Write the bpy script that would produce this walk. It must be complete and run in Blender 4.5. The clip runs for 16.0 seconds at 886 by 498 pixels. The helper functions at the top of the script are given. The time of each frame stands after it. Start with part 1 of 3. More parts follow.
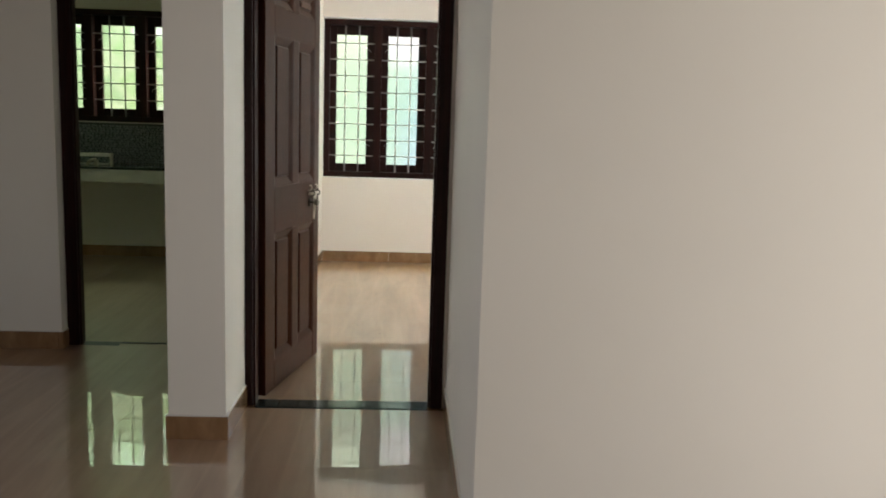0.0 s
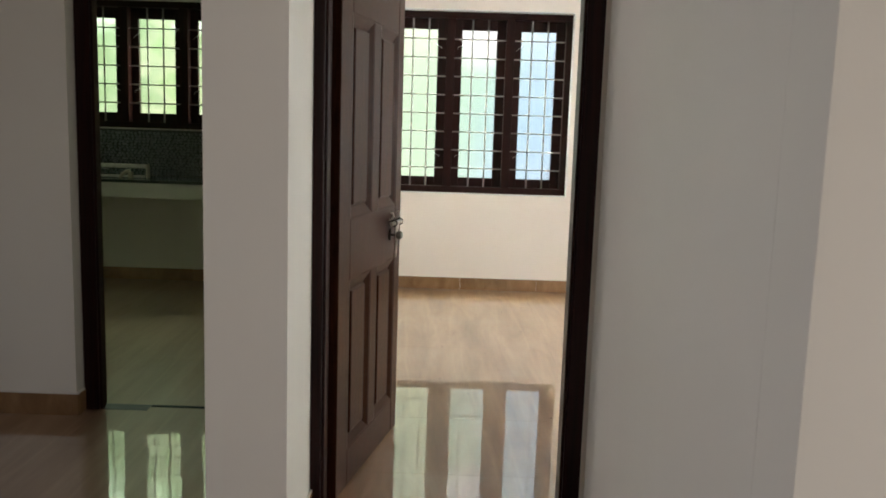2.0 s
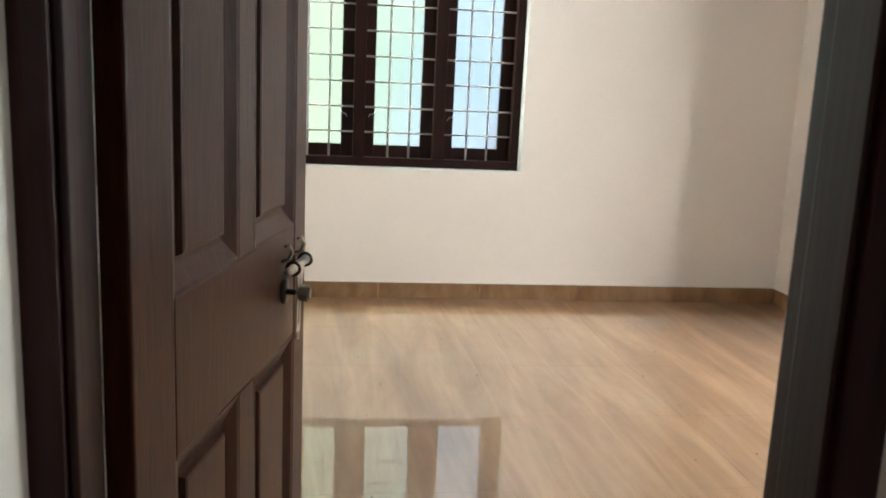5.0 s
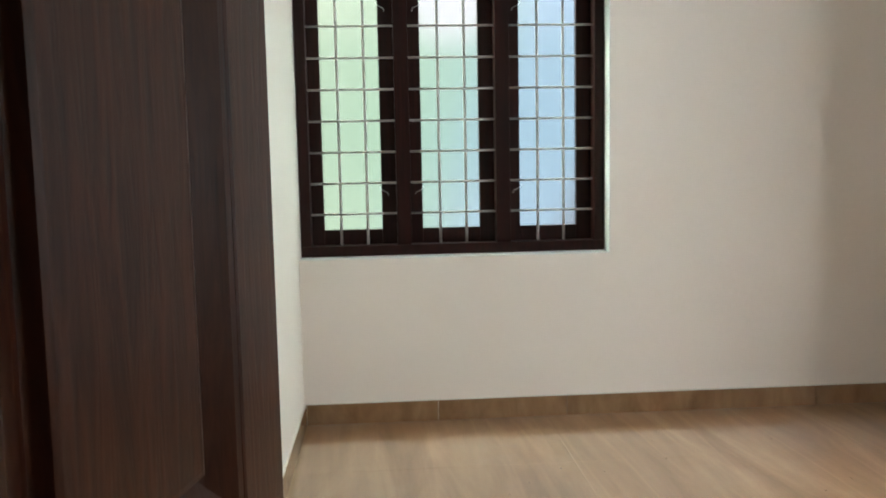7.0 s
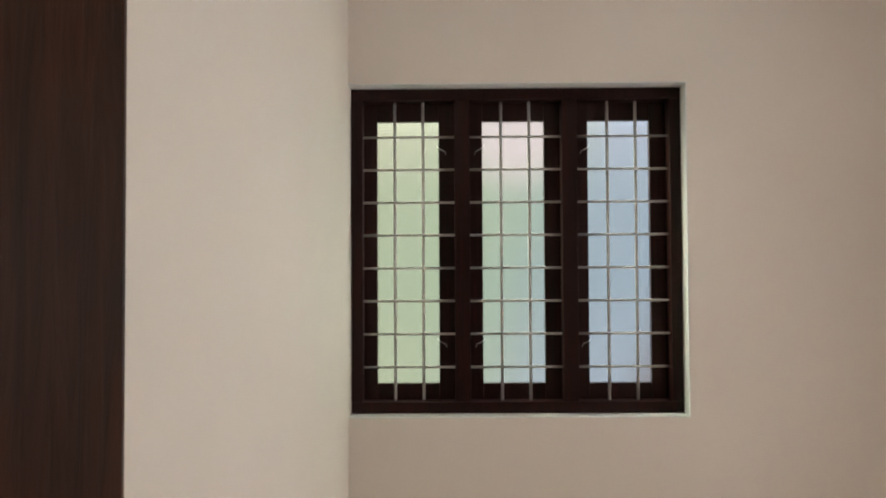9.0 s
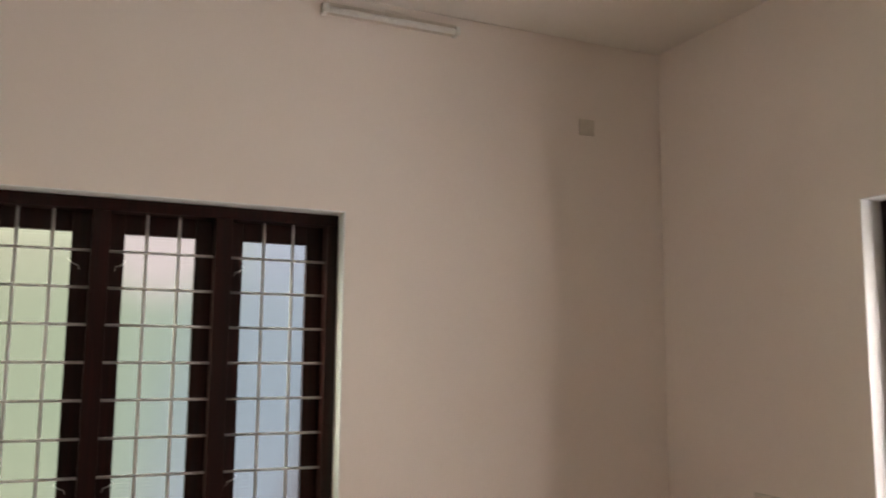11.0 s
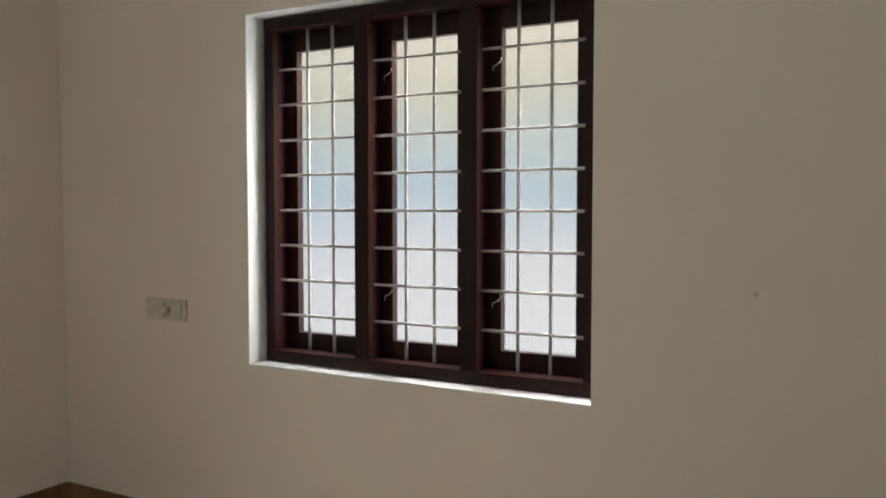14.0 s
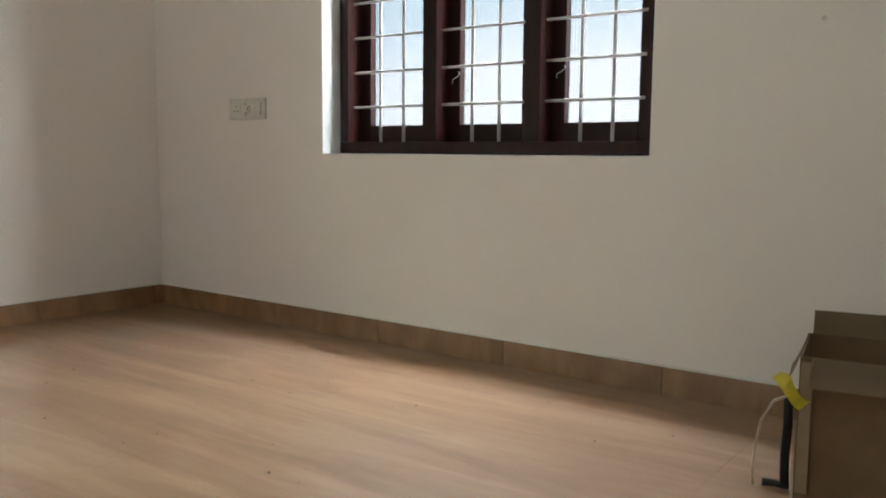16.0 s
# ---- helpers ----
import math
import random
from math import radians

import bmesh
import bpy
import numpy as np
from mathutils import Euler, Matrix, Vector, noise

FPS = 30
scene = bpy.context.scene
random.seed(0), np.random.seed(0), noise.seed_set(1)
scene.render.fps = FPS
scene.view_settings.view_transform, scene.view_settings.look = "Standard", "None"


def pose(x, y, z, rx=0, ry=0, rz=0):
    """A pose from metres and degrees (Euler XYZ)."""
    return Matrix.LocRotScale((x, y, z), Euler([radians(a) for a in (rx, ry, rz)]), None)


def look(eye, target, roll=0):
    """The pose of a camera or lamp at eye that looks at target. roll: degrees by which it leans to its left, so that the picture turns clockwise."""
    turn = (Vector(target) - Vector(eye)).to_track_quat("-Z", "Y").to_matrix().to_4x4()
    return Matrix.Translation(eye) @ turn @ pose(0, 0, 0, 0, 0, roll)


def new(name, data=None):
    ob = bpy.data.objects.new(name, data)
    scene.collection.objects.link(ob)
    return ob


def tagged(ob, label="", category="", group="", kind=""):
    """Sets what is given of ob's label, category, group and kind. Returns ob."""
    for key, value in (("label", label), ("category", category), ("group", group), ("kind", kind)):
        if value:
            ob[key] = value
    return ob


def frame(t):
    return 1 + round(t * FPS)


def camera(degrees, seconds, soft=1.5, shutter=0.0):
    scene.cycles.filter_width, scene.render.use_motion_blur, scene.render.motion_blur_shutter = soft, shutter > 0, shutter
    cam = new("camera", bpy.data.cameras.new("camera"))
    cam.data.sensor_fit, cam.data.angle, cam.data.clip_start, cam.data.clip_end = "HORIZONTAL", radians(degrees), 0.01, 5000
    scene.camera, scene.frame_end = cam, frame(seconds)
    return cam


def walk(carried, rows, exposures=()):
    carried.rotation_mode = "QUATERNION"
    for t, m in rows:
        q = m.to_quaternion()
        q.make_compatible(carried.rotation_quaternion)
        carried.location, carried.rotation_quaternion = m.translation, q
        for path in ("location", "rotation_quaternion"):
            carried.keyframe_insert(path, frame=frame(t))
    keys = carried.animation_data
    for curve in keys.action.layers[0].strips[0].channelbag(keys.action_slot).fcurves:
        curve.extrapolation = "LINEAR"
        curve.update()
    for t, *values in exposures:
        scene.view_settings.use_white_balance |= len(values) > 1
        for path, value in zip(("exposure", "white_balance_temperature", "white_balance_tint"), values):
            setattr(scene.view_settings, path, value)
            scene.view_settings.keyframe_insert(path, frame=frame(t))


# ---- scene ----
cam = camera(55.8, 16.0, soft=1.8, shutter=0.25)
PATH = [
    (0, (-0.077, -0.049, 1.307), (0.013, 1.928, 1.019), 1.8),
    (0.5, (-0.15, 0.192, 1.326), (-0.165, 2.172, 1.045), 1.9),
    (1, (-0.227, 0.451, 1.329), (-0.262, 2.432, 1.053), 1.8),
    (1.5, (-0.271, 0.739, 1.325), (-0.323, 2.718, 1.044), 2.0),
    (2, (-0.365, 1.025, 1.321), (-0.372, 3.005, 1.04), 1.8),
    (2.5, (-0.43, 1.337, 1.326), (-0.354, 3.314, 1.033), 1.8),
    (3, (-0.429, 1.673, 1.31), (-0.345, 3.648, 1.006), 1.8),
    (5.5, (-0.513, 3.206, 1.271), (-0.24, 5.151, 0.897), 2.7),
    (6, (-0.466, 3.503, 1.275), (-0.218, 5.46, 0.949), 2.0),
    (6.5, (-0.459, 3.74, 1.293), (-0.27, 5.711, 1.01), 0.2),
    (7, (-0.481, 3.963, 1.247), (-0.341, 5.948, 1.045), -1.1),
    (7.5, (-0.438, 4.115, 1.259), (-0.491, 6.11, 1.124), -1.6),
    (8, (-0.415, 4.175, 1.306), (-0.525, 6.169, 1.2), -1.9),
    (10.5, (-0.458, 4.389, 1.621), (0.051, 6.3, 1.921), 1.2),
    (11, (-0.473, 4.425, 1.656), (0.331, 6.238, 1.907), 0.5),
    (11.5, (-0.411, 4.41, 1.64), (0.664, 6.082, 1.859), 0.4),
    (12, (-0.436, 4.423, 1.622), (0.896, 5.903, 1.814), 0.2),
    (12.5, (-0.39, 4.36, 1.573), (1.118, 5.661, 1.755), 0.5),
    (13, (-0.323, 4.281, 1.53), (1.309, 5.427, 1.674), 0.8),
    (13.5, (-0.292, 4.271, 1.514), (1.414, 5.316, 1.522), 0.1),
    (14, (-0.325, 4.269, 1.477), (1.414, 5.252, 1.377), -0.0),
    (14.5, (-0.282, 4.251, 1.392), (1.458, 5.222, 1.217), 0.8),
    (15, (-0.236, 4.187, 1.261), (1.439, 5.256, 1.038), 2.0),
    (15.5, (-0.278, 4.131, 1.006), (1.344, 5.279, 0.783), 1.4),
    (16, (-0.308, 4.08, 0.806), (1.285, 5.268, 0.581), 0.5),
]
EXPOSURES = [(0.0, 0.54, 6650, 15), (2.0, 0.58, 6650, 17), (3.0, 0.52, 6700, 18), (5.5, 0.64, 6300, 16), (6.5, 0.34, 6150, 13), (8.0, -0.2, 6750, 19), (10.5, -0.47, 7300, 29), (11.5, -0.46, 7150, 28), (12.5, -0.38, 6650, 15), (14.5, -0.5, 6600, 18), (15.5, -0.28, 6300, 16), (16.0, -0.02, 6200, 14)]
walk(cam, [(t, look(eye, target, roll)) for t, eye, target, roll in PATH], EXPOSURES)
OUT_1, OUT_2, OUT_3 = 12.5, 25.0, 5.8       # brightness of the daylight outside the windows

# ---------------------------------------------------------------- plan, in metres
LW, RW, FAR = -0.886, 2.363, 7.958        # bedroom: left, right and far wall faces
DOOR_Y0, DOOR_Y1 = 3.725, 3.85            # wall that holds the bedroom door
CEIL = 3.28
LINTEL = 2.16
PIL_L, PIL_R, PIL_Y = -1.032, -0.80, 3.30 # wall end between kitchen and bedroom
PASS_X, BLOCK_Y = 0.128, 2.131            # corner of the wall beside the passage
KWALL_Y0, KWALL_Y1 = 4.637, 4.80          # wall that holds the kitchen door
KIT_X0, HALL_X0, HALL_X1, HALL_Y0 = -4.4, -5.2, 3.2, -1.4
WIN_B, WIN_T, WIN_W = 0.807, 2.28, 1.50   # bedroom windows
RECESS = 0.095
SKIRT = 0.10

# ---------------------------------------------------------------- world and lights
world = bpy.data.worlds.new("world")
scene.world = world
world.use_nodes = True
wn = world.node_tree.nodes
sky = wn.new("ShaderNodeTexSky")
sky.sky_type, sky.sun_disc, sky.sun_elevation, sky.sun_rotation = "NISHITA", False, radians(50), radians(200)
wn["Background"].inputs["Strength"].default_value = 0.08
world.node_tree.links.new(sky.outputs[0], wn["Background"].inputs["Color"])


def area_lamp(name, m, sx, sy, power, colour, spread=180):
    lamp = bpy.data.lights.new(name, "AREA")
    lamp.shape, lamp.size, lamp.size_y, lamp.energy, lamp.color = "RECTANGLE", sx, sy, power, colour
    lamp.spread = radians(spread)
    ob = new(name, lamp)
    ob.matrix_world = m
    return ob


# added hall light; the opening behind the camera that it fills is assumed
area_lamp("entrance_daylight", look((2.35, HALL_Y0 - 0.1, 1.15), (2.1, 3.0, 1.15)), 1.5, 2.0, 17.5, (1.0, 0.97, 0.90), 90)
# added light for the passage wall; its west opening is unseen and assumed
area_lamp("west_window_daylight", look((HALL_X0 - 0.1, 1.2, 1.5), (0.0, 1.9, 1.3)), 1.7, 1.3, 9.5, (0.95, 0.97, 1.0), 90)

# ---------------------------------------------------------------- materials


def material(name):
    m = bpy.data.materials.new(name)
    m.use_nodes = True
    t = m.node_tree
    return m, t.nodes, t.links, t.nodes["Principled BSDF"]


def mapped(n, l, scale, source="Object", random_shift=False):
    tc, mp = n.new("ShaderNodeTexCoord"), n.new("ShaderNodeMapping")
    mp.inputs["Scale"].default_value = scale
    l.new(tc.outputs[source], mp.inputs["Vector"])
    if random_shift:
        info, mul = n.new("ShaderNodeObjectInfo"), n.new("ShaderNodeMath")
        mul.operation, mul.inputs[1].default_value = "MULTIPLY", 37.0
        l.new(info.outputs["Random"], mul.inputs[0])
        l.new(mul.outputs[0], mp.inputs["Location"])
    return mp.outputs[0]


def noise_tex(n, l, vec, scale, detail=4.0, rough=0.55, warp=0.0):
    x = n.new("ShaderNodeTexNoise")
    x.inputs["Scale"].default_value, x.inputs["Detail"].default_value, x.inputs["Roughness"].default_value = scale, detail, rough
    x.inputs["Distortion"].default_value = warp
    l.new(vec, x.inputs["Vector"])
    return x.outputs["Fac"]


def ramp(n, l, fac, stops):
    r = n.new("ShaderNodeValToRGB")
    e = r.color_ramp.elements
    e[0].position, e[0].color = stops[0][0], (*stops[0][1], 1)
    e[1].position, e[1].color = stops[-1][0], (*stops[-1][1], 1)
    for p, c in stops[1:-1]:
        e.new(p).color = (*c, 1)
    l.new(fac, r.inputs["Fac"])
    return r.outputs["Color"]


def mixed(n, l, fac, a, b, mode="MIX"):
    x = n.new("ShaderNodeMix")
    x.data_type, x.blend_type = "RGBA", mode
    for sock, v in ((x.inputs["Factor"], fac), (x.inputs["A"], a), (x.inputs["B"], b)):
        if isinstance(v, (int, float)):
            sock.default_value = v
        elif isinstance(v, tuple):
            sock.default_value = (*v, 1)
        else:
            l.new(v, sock)
    return x.outputs["Result"]


def bumped(n, l, p, height, strength, distance):
    b = n.new("ShaderNodeBump")
    b.inputs["Strength"].default_value, b.inputs["Distance"].default_value = strength, distance
    l.new(height, b.inputs["Height"])
    l.new(b.outputs["Normal"], p.inputs["Normal"])
    if p.inputs["Coat Weight"].default_value == 1.0:
        l.new(b.outputs["Normal"], p.inputs["Coat Normal"])


def paint(name, colour, stain, rough=0.75):
    """Wall paint: fine roller grain, faint large patches."""
    m, n, l, p = material(name)
    v = mapped(n, l, (1, 1, 1))
    big, fine = noise_tex(n, l, v, 1.3, 3), noise_tex(n, l, v, 160, 3)
    c = ramp(n, l, big, [(0.3, stain), (0.7, colour)])
    l.new(c, p.inputs["Base Color"])
    p.inputs["Roughness"].default_value = rough
    bumped(n, l, p, fine, 0.12, 0.002)
    return m


def tile_material(name, dark, mid, light, rough, ior=3.0, wavy=0.0, random_shift=True, polish=2.2):
    """Polished travertine-look tile: long streaks, thin pale veins, slight waviness."""
    m, n, l, p = material(name)
    if random_shift:
        v, v2, v3 = (mapped(n, l, k, random_shift=True) for k in ((7.0, 0.8, 3.0), (15.0, 1.0, 6.0), (1, 1, 1)))
    else:
        geo, turn = n.new("ShaderNodeNewGeometry"), n.new("ShaderNodeVectorRotate")
        turn.rotation_type, turn.inputs["Angle"].default_value = "Z_AXIS", radians(-1.5)
        l.new(geo.outputs["Position"], turn.inputs["Vector"])

        def scaled(k):
            x = n.new("ShaderNodeVectorMath")
            x.operation, x.inputs[1].default_value = "MULTIPLY", k
            l.new(turn.outputs[0], x.inputs[0])
            return x.outputs[0]
        v, v2, v3 = scaled((5.5, 0.9, 3.0)), scaled((17.0, 1.3, 6.0)), scaled((1, 1, 1))
    broad, fine = noise_tex(n, l, v, 1.0, 5, 0.6, 0.7), noise_tex(n, l, v2, 1.0, 4, 0.6, 0.5)
    c = ramp(n, l, broad, [(0.28, dark), (0.5, mid), (0.72, light)])
    c2 = ramp(n, l, fine, [(0.3, (0.84, 0.81, 0.78)), (0.6, (1.0, 1.0, 1.0))])
    c = mixed(n, l, 0.75, c, c2, "MULTIPLY")
    if not random_shift:
        # thin pale veins and a film of building dust in patches
        vein = noise_tex(n, l, scaled((5.2, 0.35, 1.0)), 1.0, 2, 0.5, 0.25)
        c = mixed(n, l, ramp(n, l, vein, [(0.47, (0, 0, 0)), (0.515, (0.16, 0.16, 0.16)), (0.56, (0, 0, 0))]), c, tuple(min(1.0, 1.45 * k) for k in light))
        film = noise_tex(n, l, v3, 2.3, 6, 0.62)
        c = mixed(n, l, ramp(n, l, film, [(0.5, (0, 0, 0)), (0.75, (0.22, 0.22, 0.22))]), c, (0.40, 0.33, 0.26))
    info, hv = n.new("ShaderNodeObjectInfo"), n.new("ShaderNodeHueSaturation")
    mr = n.new("ShaderNodeMapRange")
    mr.inputs["To Min"].default_value, mr.inputs["To Max"].default_value = 0.992, 1.008
    l.new(info.outputs["Random"], mr.inputs["Value"])
    l.new(mr.outputs[0], hv.inputs["Value"])
    l.new(c, hv.inputs["Color"])
    l.new(hv.outputs[0], p.inputs["Base Color"])
    dust = noise_tex(n, l, v3, 1.7, 1, 0.5)
    rr = n.new("ShaderNodeMapRange")
    rr.inputs["From Min"].default_value, rr.inputs["From Max"].default_value = 0.35, 0.75
    rr.inputs["To Min"].default_value, rr.inputs["To Max"].default_value = rough, rough + 0.012
    l.new(dust, rr.inputs["Value"])
    p.inputs["IOR"].default_value = ior
    if random_shift:
        l.new(rr.outputs[0], p.inputs["Roughness"])
    else:
        # glazed body under a clear, mirror-like polish
        p.inputs["Roughness"].default_value = 0.30
        p.inputs["Coat Weight"].default_value, p.inputs["Coat IOR"].default_value = 1.0, polish
        l.new(rr.outputs[0], p.inputs["Coat Roughness"])
    if wavy:
        bumped(n, l, p, noise_tex(n, l, v3, 4.5, 0), wavy, 0.01)
    return m


def wood(name, dark, light, rough, grain=(60, 60, 2.2), warp=0.0, spec=0.15, relief=0.6, coat=0.12):
    """Varnished dark timber: grain along z."""
    m, n, l, p = material(name)
    v = mapped(n, l, grain, random_shift=True)
    v2 = mapped(n, l, (6, 6, 0.8), random_shift=True)
    g, b = noise_tex(n, l, v, 1.0, 5, 0.65, warp), noise_tex(n, l, v2, 1.0, 3)
    c = ramp(n, l, g, [(0.35, dark), (0.62, light)])
    c = mixed(n, l, ramp(n, l, b, [(0.3, (0, 0, 0)), (0.8, (0.5, 0.5, 0.5))]), c, dark)
    l.new(c, p.inputs["Base Color"])
    p.inputs["Roughness"].default_value = rough
    p.inputs["Coat Weight"].default_value, p.inputs["Coat Roughness"].default_value = coat, 0.2
    p.inputs["Specular IOR Level"].default_value = spec
    bumped(n, l, p, g, relief, 0.0015)
    return m


def plain(name, colour, rough, metal=0.0, spread=0.08, scale=30):
    m, n, l, p = material(name)
    f = noise_tex(n, l, mapped(n, l, (1, 1, 1)), scale, 4)
    dark = tuple(max(0.0, c * (1 - 2 * spread)) for c in colour)
    l.new(ramp(n, l, f, [(0.3, dark), (0.7, colour)]), p.inputs["Base Color"])
    p.inputs["Roughness"].default_value, p.inputs["Metallic"].default_value = rough, metal
    bumped(n, l, p, f, 0.06, 0.002)
    return m


def figured_glass(name, tint, rough, cell):
    """Pressed window glass with a fine square relief."""
    m, n, l, p = material(name)
    p.inputs["Base Color"].default_value = (*tint, 1)
    p.inputs["Transmission Weight"].default_value = 1.0
    p.inputs["Roughness"].default_value, p.inputs["IOR"].default_value = rough, 1.45
    sep = n.new("ShaderNodeSeparateXYZ")
    l.new(mapped(n, l, (1, 1, 1)), sep.inputs[0])
    parts = []
    for axis in ("X", "Z"):
        a, s = n.new("ShaderNodeMath"), n.new("ShaderNodeMath")
        a.operation, a.inputs[1].default_value = "MULTIPLY", 2 * math.pi / cell
        s.operation = "SINE"
        l.new(sep.outputs[axis], a.inputs[0])
        l.new(a.outputs[0], s.inputs[0])
        parts.append(s.outputs[0])
    mul = n.new("ShaderNodeMath")
    mul.operation = "ADD"
    l.new(parts[0], mul.inputs[0])
    l.new(parts[1], mul.inputs[1])
    bumped(n, l, p, mul.outputs[0], 0.45, 0.0012)
    # the relief's fine light and dark are also put into the tint
    unit = n.new("ShaderNodeMapRange")
    unit.inputs["From Min"].default_value, unit.inputs["From Max"].default_value = -2.0, 2.0
    l.new(mul.outputs[0], unit.inputs["Value"])
    c = ramp(n, l, unit.outputs[0], [(0.15, tuple(0.84 * v for v in tint)), (0.5, tint), (0.85, tuple(1.1 * v for v in tint))])
    l.new(c, p.inputs["Base Color"])
    return m


def outdoors(name, strength, stops_x, stops_z, blend, blotch, x0, x1, z0, z1, axis="X", skew=0.0, spot=None):
    """Bright, blurred distance outside a window: colour by place, broken by blotches."""
    m, n, l, p = material(name)
    n.remove(p)
    em = n.new("ShaderNodeEmission")
    em.inputs["Strength"].default_value = strength
    tc, sep = n.new("ShaderNodeTexCoord"), n.new("ShaderNodeSeparateXYZ")
    l.new(tc.outputs["Object"], sep.inputs[0])

    def span(out, a, b):
        r = n.new("ShaderNodeMapRange")
        r.inputs["From Min"].default_value, r.inputs["From Max"].default_value = a, b
        l.new(out, r.inputs["Value"])
        return r.outputs[0]
    f = noise_tex(n, l, tc.outputs["Object"], blotch[0], 3, 0.6)
    off = n.new("ShaderNodeMath")
    off.operation, off.inputs[1].default_value, off.inputs[2].default_value = "MULTIPLY_ADD", blotch[1], -0.5 * blotch[1]
    l.new(f, off.inputs[0])

    def plus(a):
        s = n.new("ShaderNodeMath")
        l.new(a, s.inputs[0])
        l.new(off.outputs[0], s.inputs[1])
        return s.outputs[0]
    tilt = n.new("ShaderNodeMath")
    tilt.operation, tilt.inputs[1].default_value = "MULTIPLY_ADD", -skew
    l.new(span(sep.outputs["Z"], z0, z1), tilt.inputs[0])
    l.new(span(sep.outputs[axis], x0, x1), tilt.inputs[2])
    shift = n.new("ShaderNodeMath")
    shift.inputs[1].default_value = 0.5 * skew
    l.new(tilt.outputs[0], shift.inputs[0])
    cx = ramp(n, l, plus(shift.outputs[0]), stops_x)
    cz = ramp(n, l, plus(span(sep.outputs["Z"], z0, z1)), stops_z)
    col = mixed(n, l, blend, cx, cz, "MULTIPLY")
    if spot:
        flat, dist = n.new("ShaderNodeCombineXYZ"), n.new("ShaderNodeVectorMath")
        l.new(sep.outputs[axis], flat.inputs["X"])
        l.new(sep.outputs["Z"], flat.inputs["Z"])
        dist.operation = "DISTANCE"
        dist.inputs[1].default_value = (spot[0], 0, spot[1])
        l.new(flat.outputs[0], dist.inputs[0])
        near = n.new("ShaderNodeMapRange")
        near.interpolation_type = "SMOOTHSTEP"
        near.inputs["From Min"].default_value, near.inputs["From Max"].default_value = spot[2], 0.3 * spot[2]
        l.new(dist.outputs["Value"], near.inputs["Value"])
        col = mixed(n, l, near.outputs[0], col, spot[3])
    l.new(col, em.inputs["Color"])
    l.new(em.outputs[0], n["Material Output"].inputs["Surface"])
    m.cycles.emission_sampling = "FRONT"
    return m


M_WALL = paint("cream_wall_paint", (0.80, 0.732, 0.68), (0.77, 0.702, 0.65))
M_HALL = paint("hall_wall_paint", (0.775, 0.75, 0.685), (0.74, 0.715, 0.65))
M_CEIL = paint("ceiling_paint", (0.80, 0.77, 0.72), (0.76, 0.73, 0.68))
# paler and bluer than the walls: window light on the recess, put into the paint
M_REVEAL = paint("sky_toned_reveal_paint", (0.77, 0.78, 0.78), (0.73, 0.74, 0.74), 0.6)
M_TILE = tile_material("travertine_floor_tile", (0.205, 0.108, 0.054), (0.30, 0.174, 0.096), (0.40, 0.255, 0.152), 0.012, ior=1.5, random_shift=False)
M_HTILE = tile_material("brown_hall_tile", (0.32, 0.205, 0.13), (0.365, 0.24, 0.157), (0.42, 0.285, 0.19), 0.012, ior=1.3, wavy=0.11, random_shift=False)
M_SKIRT = tile_material("skirting_tile", (0.19, 0.102, 0.048), (0.255, 0.147, 0.074), (0.315, 0.192, 0.103), 0.12, ior=1.6)
M_GROUT = plain("tile_grout", (0.30, 0.185, 0.108), 0.8)
M_CAULK = plain("white_joint_line", (0.75, 0.73, 0.69), 0.7)
M_DOOR = wood("dark_brown_varnished_door", (0.020, 0.0055, 0.0028), (0.055, 0.0155, 0.0072), 0.30, (75, 75, 8), 1.1, 0.13, 0.30, 0.09)
M_FRAME = wood("dark_red_brown_frame", (0.0085, 0.0017, 0.0013), (0.025, 0.0046, 0.0036), 0.42)
M_STEEL = plain("galvanised_rod", (0.50, 0.49, 0.48), 0.45, 0.0)
M_HARD = plain("stainless_steel", (0.66, 0.62, 0.56), 0.28, 1.0)
M_HOOK = plain("bright_wire", (0.72, 0.72, 0.70), 0.4)
M_PEWTER = plain("dull_grey_metal", (0.22, 0.21, 0.18), 0.38, 0.9)
M_BLACKMETAL = plain("dark_metal", (0.05, 0.045, 0.04), 0.45, 0.6)
# tints set pane brightness: each dims its over-bright backdrop in view
M_GLASS = figured_glass("pressed_window_glass", (0.074, 0.074, 0.074), 0.20, 0.014)
M_GLASS_R = figured_glass("right_window_pressed_glass", (0.043, 0.043, 0.043), 0.20, 0.014)
M_KGLASS = figured_glass("kitchen_window_glass", (0.142, 0.142, 0.141), 0.08, 0.02)
M_GRANITE = plain("dark_green_granite", (0.035, 0.045, 0.045), 0.12, 0.0, 0.3, 180)
M_PEBBLE = plain("grey_blue_pebble", (0.33, 0.375, 0.41), 0.4, 0.0, 0.3, 40)
M_PGROUT = plain("dark_pebble_grout", (0.09, 0.105, 0.11), 0.8)
M_CONC = paint("white_counter_edge", (0.72, 0.73, 0.72), (0.66, 0.67, 0.66))
M_WHITE = plain("white_plastic", (0.78, 0.78, 0.75), 0.35)
M_IVORY = plain("ivory_switch_plate", (0.68, 0.645, 0.58), 0.4)
M_GREY = plain("grey_cover_plate", (0.64, 0.585, 0.51), 0.5)
M_SLOT = plain("dark_gap_and_mark", (0.05, 0.05, 0.045), 0.6)
# brown made darker for the shade that the box stands in
M_CARD = plain("shaded_brown_cardboard", (0.19, 0.115, 0.060), 0.85, 0.0, 0.1, 12)
